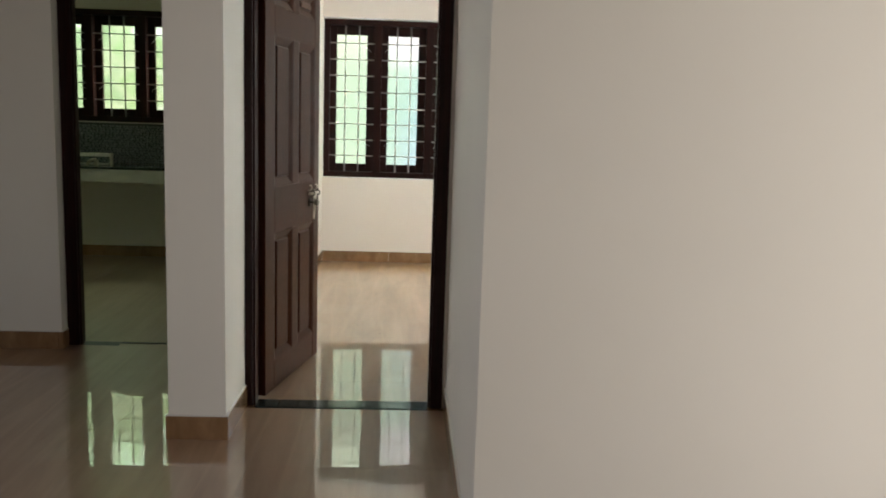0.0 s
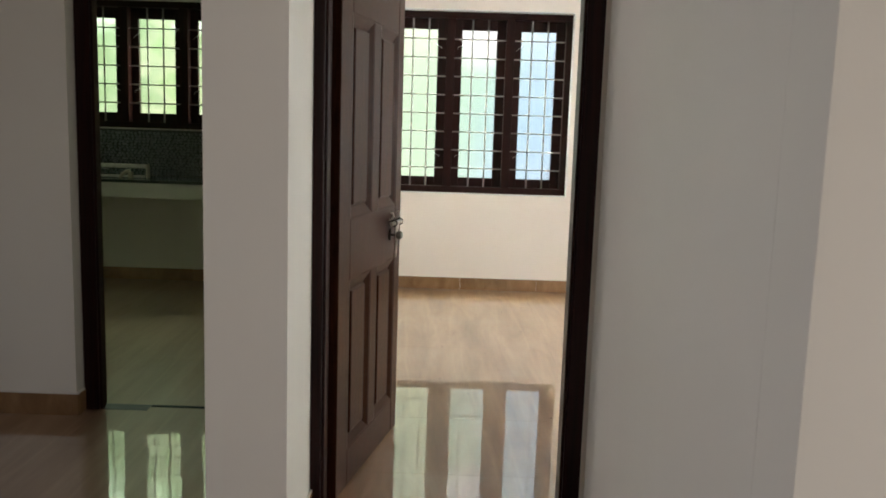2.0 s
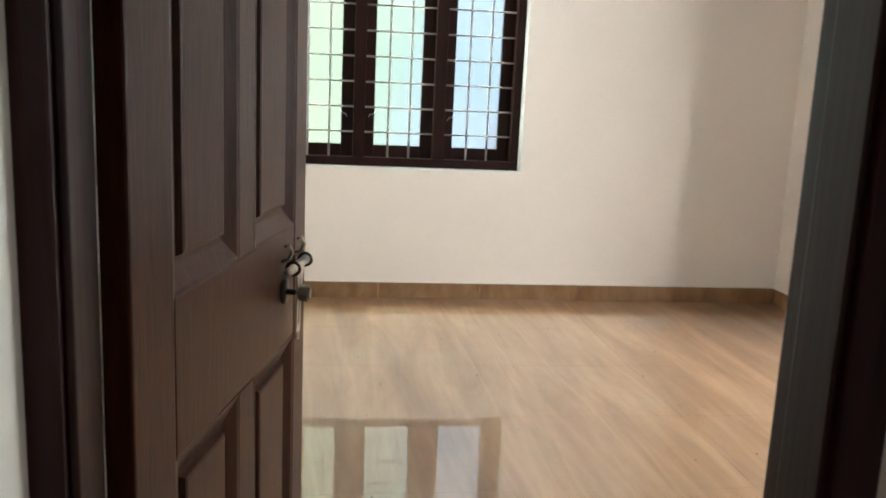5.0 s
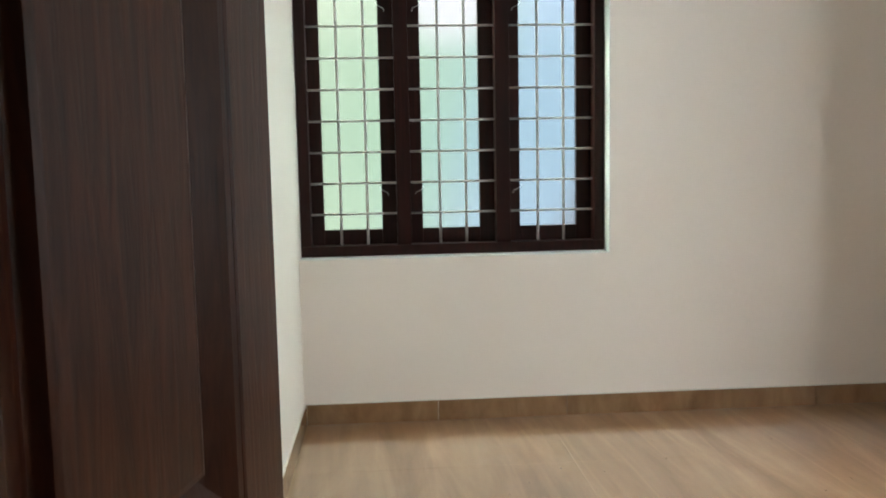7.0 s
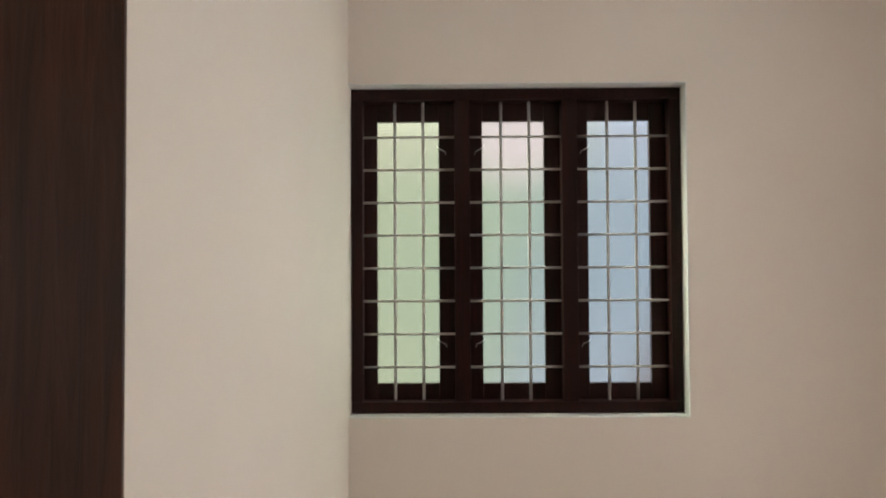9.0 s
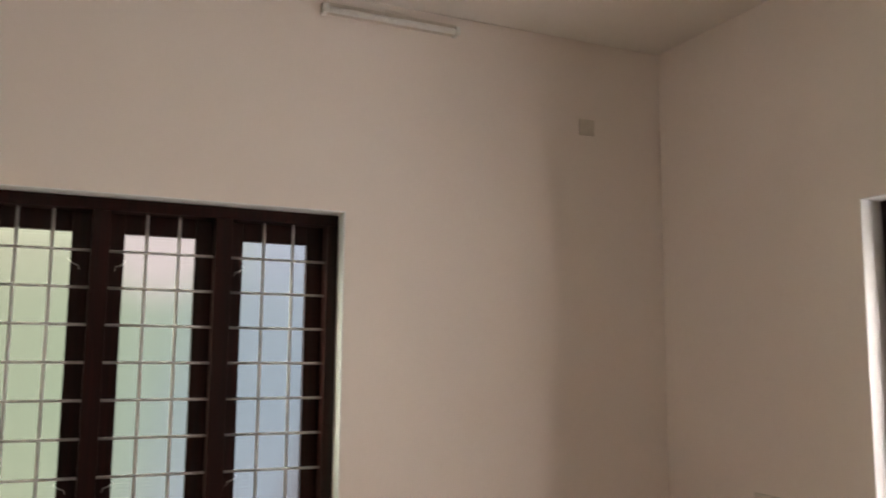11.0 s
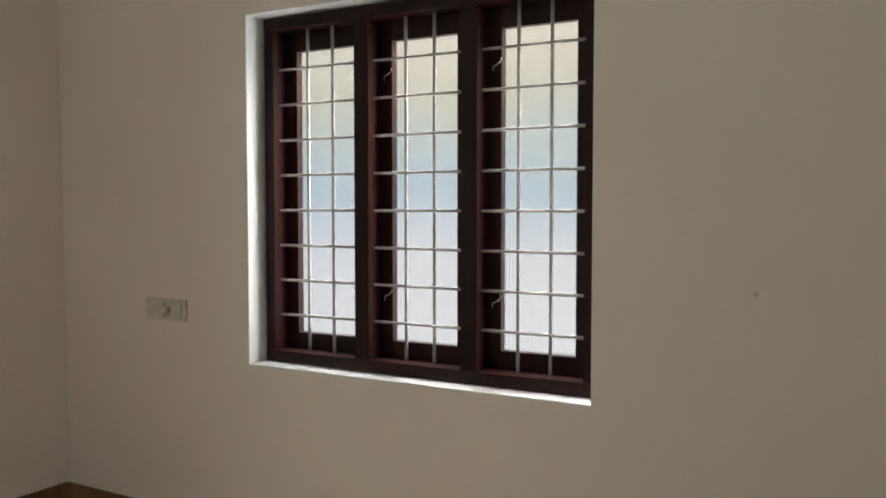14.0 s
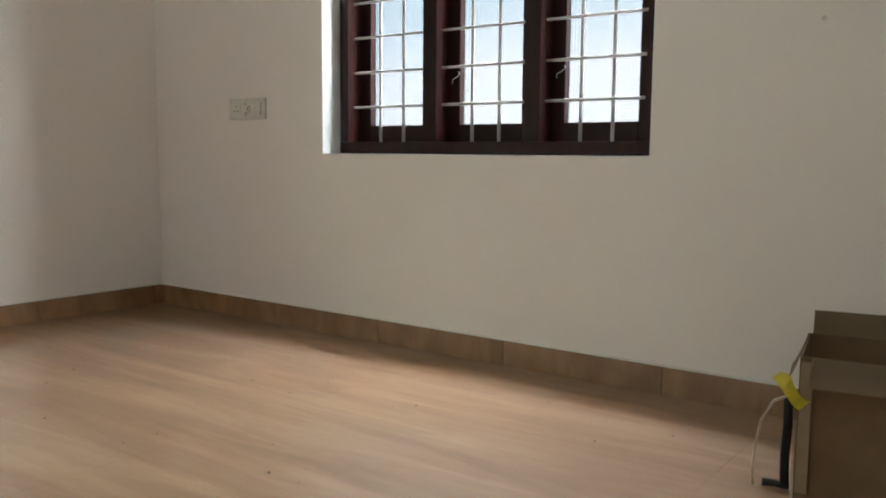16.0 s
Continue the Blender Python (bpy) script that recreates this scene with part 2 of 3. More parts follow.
M_CARDIN = plain("pale_cardboard_inside", (0.31, 0.225, 0.14), 0.85, 0.0, 0.08, 12)
M_YELLOW = plain("yellow_plastic_tape", (0.62, 0.50, 0.02), 0.4)
M_BLACK = plain("black_rubber_strap", (0.007, 0.007, 0.007), 0.95)
M_CORD = plain("beige_cord", (0.50, 0.40, 0.30), 0.7)
M_RUST = plain("red_brown_cap", (0.07, 0.012, 0.006), 0.5)
M_DUST = plain("dark_grit", (0.06, 0.05, 0.04), 0.9)

# ---------------------------------------------------------------- mesh helpers


def box(bm, x0, x1, y0, y1, z0, z1, bevel=0.0):
    vs = [bm.verts.new((x, y, z)) for z in (z0, z1) for y in (y0, y1) for x in (x0, x1)]
    fs = [bm.faces.new([vs[i] for i in f]) for f in ((0, 2, 3, 1), (4, 5, 7, 6), (0, 1, 5, 4), (2, 6, 7, 3), (0, 4, 6, 2), (1, 3, 7, 5))]
    if bevel:
        es = list({e for f in fs for e in f.edges})
        bmesh.ops.bevel(bm, geom=es, offset=bevel, segments=2, profile=0.6, affect="EDGES")
    return bm


def tube(bm, points, r, sides=8):
    """A round rod swept along points."""
    pts = [Vector(p) for p in points]
    rings = []
    for i, p in enumerate(pts):
        d = (pts[min(i + 1, len(pts) - 1)] - pts[max(i - 1, 0)]).normalized()
        a = d.cross(Vector((0, 0, 1)) if abs(d.z) < 0.9 else Vector((1, 0, 0))).normalized()
        b = d.cross(a)
        rings.append([bm.verts.new(p + r * (math.cos(k * math.tau / sides) * a + math.sin(k * math.tau / sides) * b)) for k in range(sides)])
    for r0, r1 in zip(rings, rings[1:]):
        for k in range(sides):
            bm.faces.new((r0[k], r0[(k + 1) % sides], r1[(k + 1) % sides], r1[k]))
    bm.faces.new(rings[0])
    bm.faces.new(rings[-1][::-1])
    return bm


def mesh_of(name, bm, mat, smooth=False):
    bmesh.ops.recalc_face_normals(bm, faces=bm.faces)
    me = bpy.data.meshes.new(name)
    bm.to_mesh(me)
    bm.free()
    me.materials.append(mat)
    if smooth:
        for f in me.polygons:
            f.use_smooth = True
    return me


def part(name, bm, mat, parent, label="", smooth=False):
    ob = new(name, mesh_of(name, bm, mat, smooth))
    ob.parent = parent
    if label:
        ob["label"] = label
    return ob


def thing(name, m, label, category, group="", kind=""):
    ob = new(name)
    ob.matrix_world = m
    ob.empty_display_size = 0.1
    return tagged(ob, label, category, group, kind)


def solid(name, bm, mat, label, category, kind=""):
    return tagged(new(name, mesh_of(name, bm, mat)), label, category, kind=kind)


def B(*a, bevel=0.0):
    return box(bmesh.new(), *a, bevel=bevel)


def backdrop(corners, mat, label):
    """A plain sheet of bright distance outside a window, facing the house."""
    me = bpy.data.meshes.new("backdrop")
    me.from_pydata(corners, [], [(0, 1, 2, 3)])
    me.materials.append(mat)
    return tagged(new("backdrop", me), label, "backdrop", kind="structure")


def wall(name, x0, x1, y0, y1, mat, label, holes=(), z1=CEIL):
    """A wall slab with openings through it; holes as (from, to, bottom, top) along its longer side."""
    bm = bmesh.new()
    along_x = (x1 - x0) > (y1 - y0)
    a0, a1 = (x0, x1) if along_x else (y0, y1)
    us = sorted({a0, a1, *[h[0] for h in holes], *[h[1] for h in holes]})
    for u0, u1 in zip(us, us[1:]):
        cuts = sorted((h[2], h[3]) for h in holes if h[0] <= u0 + 1e-6 and h[1] >= u1 - 1e-6)
        z = 0.0
        for b, t in [*cuts, (z1, z1)]:
            if b > z + 1e-6:
                box(bm, *((u0, u1, y0, y1) if along_x else (x0, x1, u0, u1)), z, b)
            z = t
    bmesh.ops.remove_doubles(bm, verts=bm.verts, dist=1e-5)
    return solid(name, bm, mat, label, "wall", "structure")


# ---------------------------------------------------------------- structure
OUT = 0.23
WL1 = (LW, LW + WIN_W + 0.005, WIN_B - 0.006, WIN_T + 0.006)
W2C = 5.9775
WL2 = (W2C - WIN_W / 2 - 0.0175, W2C + WIN_W / 2 + 0.0175, WIN_B - 0.006, WIN_T + 0.006)
KWC, KW_B = -2.795, 1.262
WLK = (KWC - WIN_W / 2, KWC + WIN_W / 2, KW_B, WIN_T)

wall("wall_far", PIL_L, RW + OUT, FAR, FAR + OUT, M_WALL, "cream painted bedroom wall with a window", [WL1])
wall("wall_kitchen_far", KIT_X0, PIL_L - 0.002, FAR + 0.007, FAR + OUT, M_HALL, "white painted kitchen wall with a window", [WLK])
wall("wall_bedroom_right", RW, RW + OUT, DOOR_Y0, FAR - 0.002, M_WALL, "cream painted bedroom wall with a window", [WL2])
wall("wall_bedroom_left", PIL_L, LW, DOOR_Y1, FAR - 0.002, M_WALL, "cream painted wall beside the open door")
wall("wall_end_pillar", PIL_L, PIL_R, PIL_Y, DOOR_Y1 - 0.002, M_HALL, "white painted wall end between two doors")
wall("wall_door", PIL_R + 0.002, RW - 0.002, DOOR_Y0, DOOR_Y1, M_WALL, "cream painted wall round the bedroom door", [(PIL_R + 0.002, 0.112, 0.0, LINTEL)])
wall("wall_passage", PASS_X, PASS_X + 0.15, BLOCK_Y + 0.15, DOOR_Y0 - 0.002, M_HALL, "white painted wall along the passage")
wall("wall_hall_right", PASS_X, HALL_X1, BLOCK_Y, BLOCK_Y + 0.149, M_HALL, "white painted wall facing the hall")
wall("wall_kitchen_door", HALL_X0, PIL_L - 0.002, KWALL_Y0, KWALL_Y1, M_HALL, "white painted wall with the kitchen opening", [(-2.0, PIL_L - 0.002, 0.0, LINTEL)])
wall("wall_kitchen_left", KIT_X0 - 0.15, KIT_X0 - 0.002, KWALL_Y1, FAR + OUT, M_HALL, "white painted kitchen side wall")
wall("wall_hall_left", HALL_X0 - 0.15, HALL_X0 - 0.002, HALL_Y0, KWALL_Y1, M_HALL, "unseen white painted hall side wall with an assumed opening", [(0.3, 2.1, 0.8, 2.2)])
wall("wall_hall_east", HALL_X1 + 0.002, HALL_X1 + 0.15, HALL_Y0, BLOCK_Y + 0.149, M_HALL, "white painted hall end wall")
wall("wall_hall_back", HALL_X0, HALL_X1, HALL_Y0 - 0.2, HALL_Y0 - 0.002, M_HALL, "unseen white painted hall wall with an assumed opening", [(1.55, 3.15, 0.0, 2.2)])

solid("ceiling_bedroom", B(PIL_L, RW + OUT, DOOR_Y0, FAR + OUT, CEIL + 0.002, CEIL + 0.15), M_CEIL, "plain white painted bedroom ceiling", "ceiling", "structure")
solid("ceiling_hall", B(HALL_X0 - 0.15, HALL_X1 + 0.15, HALL_Y0 - 0.2, DOOR_Y0 - 0.002, CEIL + 0.002, CEIL + 0.15), M_CEIL, "plain white painted hall ceiling", "ceiling", "structure")
solid("ceiling_kitchen", B(HALL_X0 - 0.15, PIL_L - 0.002, DOOR_Y0, FAR + OUT, CEIL + 0.002, CEIL + 0.15), M_CEIL, "plain white painted kitchen ceiling", "ceiling", "structure")

# blurred daylight outside the windows; bands out of view are set to light the rooms
# added: bright top bands for the floor, dim right end to spare the left wall
back1 = outdoors("garden_distance", OUT_1, [(0.0, (0.95, 0.95, 0.8)), (0.12, (0.85, 0.95, 0.72)), (0.20, (0.66, 0.85, 0.61)), (0.36, (0.60, 0.84, 0.61)), (0.46, (0.54, 0.79, 0.68)), (0.56, (0.50, 0.72, 0.85)), (0.67, (0.48, 0.70, 0.86)), (0.72, (0.35, 0.40, 0.45)), (1.0, (0.25, 0.27, 0.30))],
                 [(0.0, (0.45, 0.42, 0.32)), (0.18, (0.62, 0.58, 0.48)), (0.27, (1.0, 0.96, 0.92)), (0.42, (0.88, 0.91, 0.88)), (0.54, (0.94, 0.95, 0.92)), (0.63, (1.2, 1.1, 1.1)), (0.69, (2.2, 2.1, 2.1)), (0.76, (4.0, 3.95, 3.95)), (0.85, (5.5, 5.4, 5.4)), (1.0, (8.0, 7.9, 7.9))], 1.0, (1.6, 0.06), -1.7, 1.9, -0.2, 3.6, skew=0.30, spot=(-0.08, 2.22, 0.42, (1.0, 1.02, 1.0)))
backdrop([(-1.55, 8.75, 0.1), (1.35, 8.75, 0.1), (1.35, 8.75, 4.5), (-1.55, 8.75, 4.5)], back1, "bright blurred garden seen through pressed glass")
# the bright top bands are unseen, added to light floor and walls
back2 = outdoors("yard_distance", OUT_2, [(0.0, (0.97, 0.98, 0.98)), (0.6, (0.92, 0.95, 0.97)), (1.0, (0.84, 0.90, 0.98))],
                 [(0.0, (0.50, 0.45, 0.38)), (0.17, (0.75, 0.70, 0.62)), (0.26, (1.0, 1.04, 1.0)), (0.38, (0.95, 1.0, 0.98)), (0.46, (0.63, 0.79, 0.84)), (0.52, (0.70, 0.82, 0.75)), (0.59, (0.84, 0.83, 0.64)), (0.66, (1.0, 0.96, 0.78)), (0.72, (1.8, 1.72, 1.55)), (0.80, (3.8, 3.7, 3.5)), (1.0, (8.5, 8.2, 7.8))], 1.0, (1.8, 0.10), 4.0, 8.0, -0.2, 3.6, "Y")
backdrop([(3.15, 7.45, 0.1), (3.15, 4.5, 0.1), (3.15, 4.5, 4.5), (3.15, 7.45, 4.5)], back2, "bright blurred yard seen through pressed glass")
back3 = outdoors("orchard_distance", OUT_3, [(0.0, (0.40, 0.64, 0.30)), (0.35, (0.48, 0.75, 0.42)), (0.46, (0.78, 0.95, 0.62)), (0.54, (0.46, 0.76, 0.34)), (0.66, (0.82, 0.98, 0.76)), (0.8, (0.52, 0.80, 0.38)), (1.0, (0.80, 0.95, 0.72))],
                 [(0.0, (1.1, 0.8, 0.6)), (0.25, (1.0, 0.95, 0.88)), (0.64, (0.95, 1.0, 0.92)), (0.76, (2.2, 2.2, 2.5)), (1.0, (4.2, 4.3, 5.2))], 1.0, (3.6, 0.9), -4.6, -1.5, 0.4, 3.2)
backdrop([(-4.4, 9.0, 0.9), (-1.75, 9.0, 0.9), (-1.75, 9.0, 3.1), (-4.4, 9.0, 3.1)], back3, "bright blurred green trees seen through glass")
solid("ground", B(-400, 400, -400, 400, -0.32, -0.30), plain("bare_soil", (0.20, 0.15, 0.10), 0.9), "bare brown earth round the house", "ground", "structure")

# ---------------------------------------------------------------- windows


def window(name, m, width, zb, zt, glass, label, right=0.060):
    """Three-light timber window; local x along it, y outwards from the frame's face, z up."""
    w = thing(name, m, label, "window", kind="structure")
    F, MU, D = 0.050, 0.070, 0.128
    h = width / 2
    bay = (width - 2 * F - 2 * MU) / 3
    bm = bmesh.new()
    box(bm, -h, h, 0, D, zb, zb + F, 0.003)
    box(bm, -h, h, 0, D, zt - F, zt, 0.003)
    part("window_frame", bm, M_FRAME, w, "dark red-brown painted head and sill members")
    for x in (-h, h - F):
        part("frame_post", B(x, x + F, 0.002, D, zb + F, zt - F, bevel=0.003), M_FRAME, w)
    bays = []
    for k in range(3):
        b0 = -h + F + k * (bay + MU)
        bays.append(b0)
        if k < 2:
            part("mullion", B(b0 + bay, b0 + bay + MU, 0.002, D, zb + F, zt - F, bevel=0.003), M_FRAME, w)
    z0, z1 = zb + F, zt - F
    rows = max(3, round((z1 - z0) / 0.149) - 1)
    gap, low = (z1 - z0 - 0.015) / (rows + 1), z0 + 0.002
    bar_h = mesh_of("grille_bar", tube(bmesh.new(), [(0, 0, 0), (bay, 0, 0)], 0.0058, 8), M_STEEL, True)
    bar_v = mesh_of("grille_bar", tube(bmesh.new(), [(0, 0, z0), (0, 0, z1)], 0.0072, 8), M_STEEL, True)
    S, R, RT = 0.060, 0.073, 0.084
    for b0 in bays:
        sash = part("sash", B(b0 - 0.004, b0 + S, D - 0.042, D - 0.004, z0 - 0.004, z1 + 0.004, bevel=0.003), M_FRAME, w)
        part("sash_stile", B(b0 + bay - right, b0 + bay + 0.004, D - 0.042, D - 0.004, z0 - 0.004, z1 + 0.004, bevel=0.003), M_FRAME, sash)
        for a, c in ((z0 - 0.004, z0 + R), (z1 - RT, z1 + 0.004)):
            part("sash_rail", B(b0 + S, b0 + bay - right, D - 0.041, D - 0.005, a, c, bevel=0.004), M_FRAME, sash)
        pane = part("pane", B(b0 + S - 0.006, b0 + bay - right + 0.006, D - 0.014, D - 0.009, z0 + R - 0.006, z1 - RT + 0.006), glass, sash, "pressed translucent glass")
        # no shadow, so the backdrop lights the room undimmed by the tint
        pane.visible_shadow = False
        for r in range(rows):
            o = new("grille_bar", bar_h)
            o.parent, o.location = w, (b0, 0.045, low + gap * (r + 1))
        for fx in (0.345, 0.655):
            o = new("grille_bar", bar_v)
            o.parent, o.location = w, (b0 + bay * fx, 0.056, 0)
        edge, s = (b0 + bay - right + 0.012, -1) if b0 == bays[0] else (b0 + S - 0.012, 1)
        for zz in (z0 + 0.26, z1 - 0.22):
            y = D - 0.047
            pts = [(edge - s * 0.022, y, zz - 0.020), (edge - s * 0.018, y - 0.006, zz - 0.004), (edge - s * 0.004, y - 0.008, zz), (edge + s * 0.010, y - 0.008, zz + 0.008), (edge + s * 0.018, y - 0.006, zz + 0.020), (edge + s * 0.012, y - 0.005, zz + 0.026)]
            part("window_hook", tube(bmesh.new(), pts, 0.0018, 6), M_HOOK, w, "small bent wire hook", True)
    return w


window("window_1", pose((WL1[0] + WL1[1]) / 2, FAR + RECESS, 0), WIN_W, WIN_B, WIN_T, M_GLASS, "dark red-brown three-light window with steel grille and pressed glass", 0.073)
window("window_2", pose(RW + RECESS, W2C, 0, 0, 0, -90), WIN_W, WIN_B, WIN_T, M_GLASS_R, "dark red-brown three-light window with steel grille, pressed glass before bright yard")
window("window_3", pose(KWC, FAR + 0.012, 0), WIN_W, KW_B, WIN_T, M_KGLASS, "dark low kitchen window with steel grille before green trees")

# white painted linings of the bedroom window recesses, window light put into their tone
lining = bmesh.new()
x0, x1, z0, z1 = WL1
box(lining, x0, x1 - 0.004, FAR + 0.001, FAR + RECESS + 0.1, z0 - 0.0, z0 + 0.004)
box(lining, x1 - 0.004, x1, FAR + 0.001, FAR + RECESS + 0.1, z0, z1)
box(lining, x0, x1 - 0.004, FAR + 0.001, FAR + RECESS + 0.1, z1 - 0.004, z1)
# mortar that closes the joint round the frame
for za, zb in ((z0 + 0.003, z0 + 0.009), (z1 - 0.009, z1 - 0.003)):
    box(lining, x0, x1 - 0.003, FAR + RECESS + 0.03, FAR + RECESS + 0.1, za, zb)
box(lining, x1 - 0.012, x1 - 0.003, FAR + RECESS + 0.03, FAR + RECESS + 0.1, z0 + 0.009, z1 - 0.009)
solid("trim", lining, M_REVEAL, "white painted window recess, toned bluish for window light", "window reveal", "structure")
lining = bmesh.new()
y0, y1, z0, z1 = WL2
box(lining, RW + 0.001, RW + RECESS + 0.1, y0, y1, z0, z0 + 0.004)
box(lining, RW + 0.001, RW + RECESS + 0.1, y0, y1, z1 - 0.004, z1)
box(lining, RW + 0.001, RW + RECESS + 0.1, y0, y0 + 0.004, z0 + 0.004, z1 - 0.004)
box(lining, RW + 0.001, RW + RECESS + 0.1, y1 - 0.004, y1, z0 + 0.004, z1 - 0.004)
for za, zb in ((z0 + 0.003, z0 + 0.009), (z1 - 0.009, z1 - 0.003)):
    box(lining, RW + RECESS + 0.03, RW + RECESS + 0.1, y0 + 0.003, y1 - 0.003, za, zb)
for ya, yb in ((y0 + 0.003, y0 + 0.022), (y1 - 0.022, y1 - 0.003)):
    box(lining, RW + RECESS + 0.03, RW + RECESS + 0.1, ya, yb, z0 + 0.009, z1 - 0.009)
solid("trim", lining, M_REVEAL, "white painted window recess, toned bluish for window light", "window reveal", "structure")

# ---------------------------------------------------------------- door frames and door


def door_frame(name, x0, x1, y0, y1, jamb, label):
    f = thing(name, pose((x0 + x1) / 2, y0, 0), label, "door frame", kind="structure")
    h, d = (x1 - x0) / 2, y1 - y0
    for a, b, s in ((-h, -h + jamb, 1), (h - jamb, h, -1)):
        bm = B(a, b, 0, d, 0.002, LINTEL - jamb, bevel=0.004)
        # stop that the leaf closes against
        e = (b, b + 0.010) if s > 0 else (a - 0.010, a)
        box(bm, *e, 0.0 + 0.012, d - 0.045, 0.002, LINTEL - jamb, 0.003)
        part("jamb", bm, M_FRAME, f)
    part("head", B(-h, h, 0, d, LINTEL - jamb + 0.001, LINTEL - 0.002, bevel=0.004), M_FRAME, f)
    return f


door_frame("door_frame_1", -0.822, 0.111, DOOR_Y0 - 0.012, DOOR_Y1 + 0.004, 0.057, "dark brown varnished timber bedroom door frame")
door_frame("door_frame_2", -1.998, PIL_L - 0.004, KWALL_Y0 + 0.075, KWALL_Y1 + 0.004, 0.066, "dark brown varnished timber kitchen door frame")

DW, DH, DT = 0.805, 2.06, 0.036
hinge, free = Vector((-0.729, 3.842, 0)), Vector((-0.567, 4.631, 0))
swing = math.degrees(math.atan2(free.y - hinge.y, free.x - hinge.x))
# local x from hinge to free edge, local y away from the hall side, so the seen face is y = 0
leaf = thing("panelled_door", pose(hinge.x, hinge.y, 0, 0, 0, swing), "open dark brown panelled wooden door with steel bolt", "door")
HS, FS, MID = 0.122, 0.085, 0.085         # hinge stile, free stile, middle
ROWS_Z = [(0.15, 0.78), (1.0, 1.71), (1.84, 1.965)]
PW = (DW - HS - FS - MID) / 2
cols = [(HS, HS + PW), (HS + PW + MID, DW - FS)]
Z0 = 0.008
for a, b in ((0, HS), (DW - FS, DW)):
    part("stile", B(a, b, 0, DT, Z0, DH, bevel=0.004), M_DOOR, leaf)
edges = [Z0] + [z for r in ROWS_Z for z in r] + [DH]
for a, b in zip(edges[0::2], edges[1::2]):
    part("rail", B(HS, DW - FS, 0.0004, DT - 0.0004, a, b, bevel=0.004), M_DOOR, leaf)
for a, b in ROWS_Z:
    part("muntin", B(cols[0][1], cols[1][0], 0.0008, DT - 0.0008, a, b, bevel=0.004), M_DOOR, leaf)


def raised_panel(x0, x1, z0, z1):
    """A fielded panel: sunk margin, sloped shoulder, raised field, both sides."""
    bm = bmesh.new()
    for y, s in ((0.006, 1), (DT - 0.006, -1)):
        loops = []
        for inset, dy in ((0.0, -0.005), (0.007, -0.004), (0.017, 0.001), (0.034, 0.009), (0.041, 0.011), (0.045, 0.010), (0.048, 0.002), (0.053, 0.0005)):
            loops.append([bm.verts.new((xx, y + s * dy, zz)) for xx, zz in ((x0 + inset, z0 + inset), (x1 - inset, z0 + inset), (x1 - inset, z1 - inset), (x0 + inset, z1 - inset))])
        for p, q in zip(loops, loops[1:]):
            for k in range(4):
                bm.faces.new((p[k], p[(k + 1) % 4], q[(k + 1) % 4], q[k]))
        bm.faces.new(loops[-1])
    return bm


for c in cols:
    for r in ROWS_Z:
        part("door_panel", raised_panel(c[0], c[1], r[0], r[1]), M_DOOR, leaf)

# sliding bolt with hanging hasp and staple on the seen face
BZ = 0.935
bolt = part("door_bolt", tube(bmesh.new(), [(DW - 0.215, -0.022, BZ), (DW - 0.062, -0.022, BZ)], 0.0085, 12), M_HARD, leaf, "stainless steel sliding bolt", True)
for u in (DW - 0.178, DW - 0.086):
    ring = [(u, -0.022 + 0.0125 * math.cos(a), BZ + 0.0125 * math.sin(a)) for a in np.linspace(0, math.tau, 13)]
    part("bolt_ring", tube(bmesh.new(), ring, 0.0032, 6), M_BLACKMETAL, bolt, "dark bolt ring", True)
    hook = [(u, 0.002, BZ + 0.012), (u, -0.012, BZ + 0.016), (u, -0.020, BZ + 0.030), (u, -0.014, BZ + 0.044), (u, -0.006, BZ + 0.040)]
    part("bolt_eye", tube(bmesh.new(), hook, 0.0038, 6), M_HARD, bolt, "bent steel eye", True)
HX, SX = DW - 0.145, DW - 0.160
# flat hasp that hangs askew from the bolt, with a long slot
tilt = Matrix.Translation((HX, -0.026, BZ)) @ Matrix.Rotation(radians(7), 4, "Y")
bm = bmesh.new()
for x0, x1, z0, z1 in ((-0.014, -0.004, -0.128, -0.004), (0.004, 0.014, -0.128, -0.004), (-0.004, 0.004, -0.128, -0.112), (-0.004, 0.004, -0.026, -0.004)):
    box(bm, x0, x1, -0.002, 0.002, z0, z1)
for side in (-1, 1):
    flare = [bm.verts.new((side * x, y, z)) for y in (-0.0018, 0.0018) for x, z in ((0.0135, -0.004), (0.030, -0.003), (0.0135, -0.040))]
    for f in ((0, 1, 2), (3, 5, 4), (0, 3, 4, 1), (1, 4, 5, 2), (2, 5, 3, 0)):
        bm.faces.new([flare[i] for i in f])
tube(bm, [(0, 0, -0.142), (0, 0, -0.127)], 0.0045, 8)
bmesh.ops.remove_doubles(bm, verts=bm.verts, dist=1e-5)
bmesh.ops.transform(bm, matrix=tilt, verts=bm.verts)
part("hasp", bm, M_HARD, bolt, "hanging slotted steel hasp")
KZ = BZ - 0.050
part("staple_plate", tube(bmesh.new(), [(SX, 0.001, KZ), (SX, -0.005, KZ)], 0.024, 18), M_BLACKMETAL, leaf, "dark round staple plate", True)
part("staple_shank", tube(bmesh.new(), [(SX, -0.004, KZ), (SX, -0.030, KZ)], 0.0055, 10), M_BLACKMETAL, leaf, "dark staple shank", True)
knob = bmesh.new()
for y0, y1, kr in ((-0.029, -0.032, 0.013), (-0.032, -0.048, 0.0165), (-0.048, -0.051, 0.013)):
    tube(knob, [(SX, y0, KZ), (SX, y1, KZ)], kr, 16)
part("staple_knob", knob, M_PEWTER, leaf, "dull grey turned knob", False)

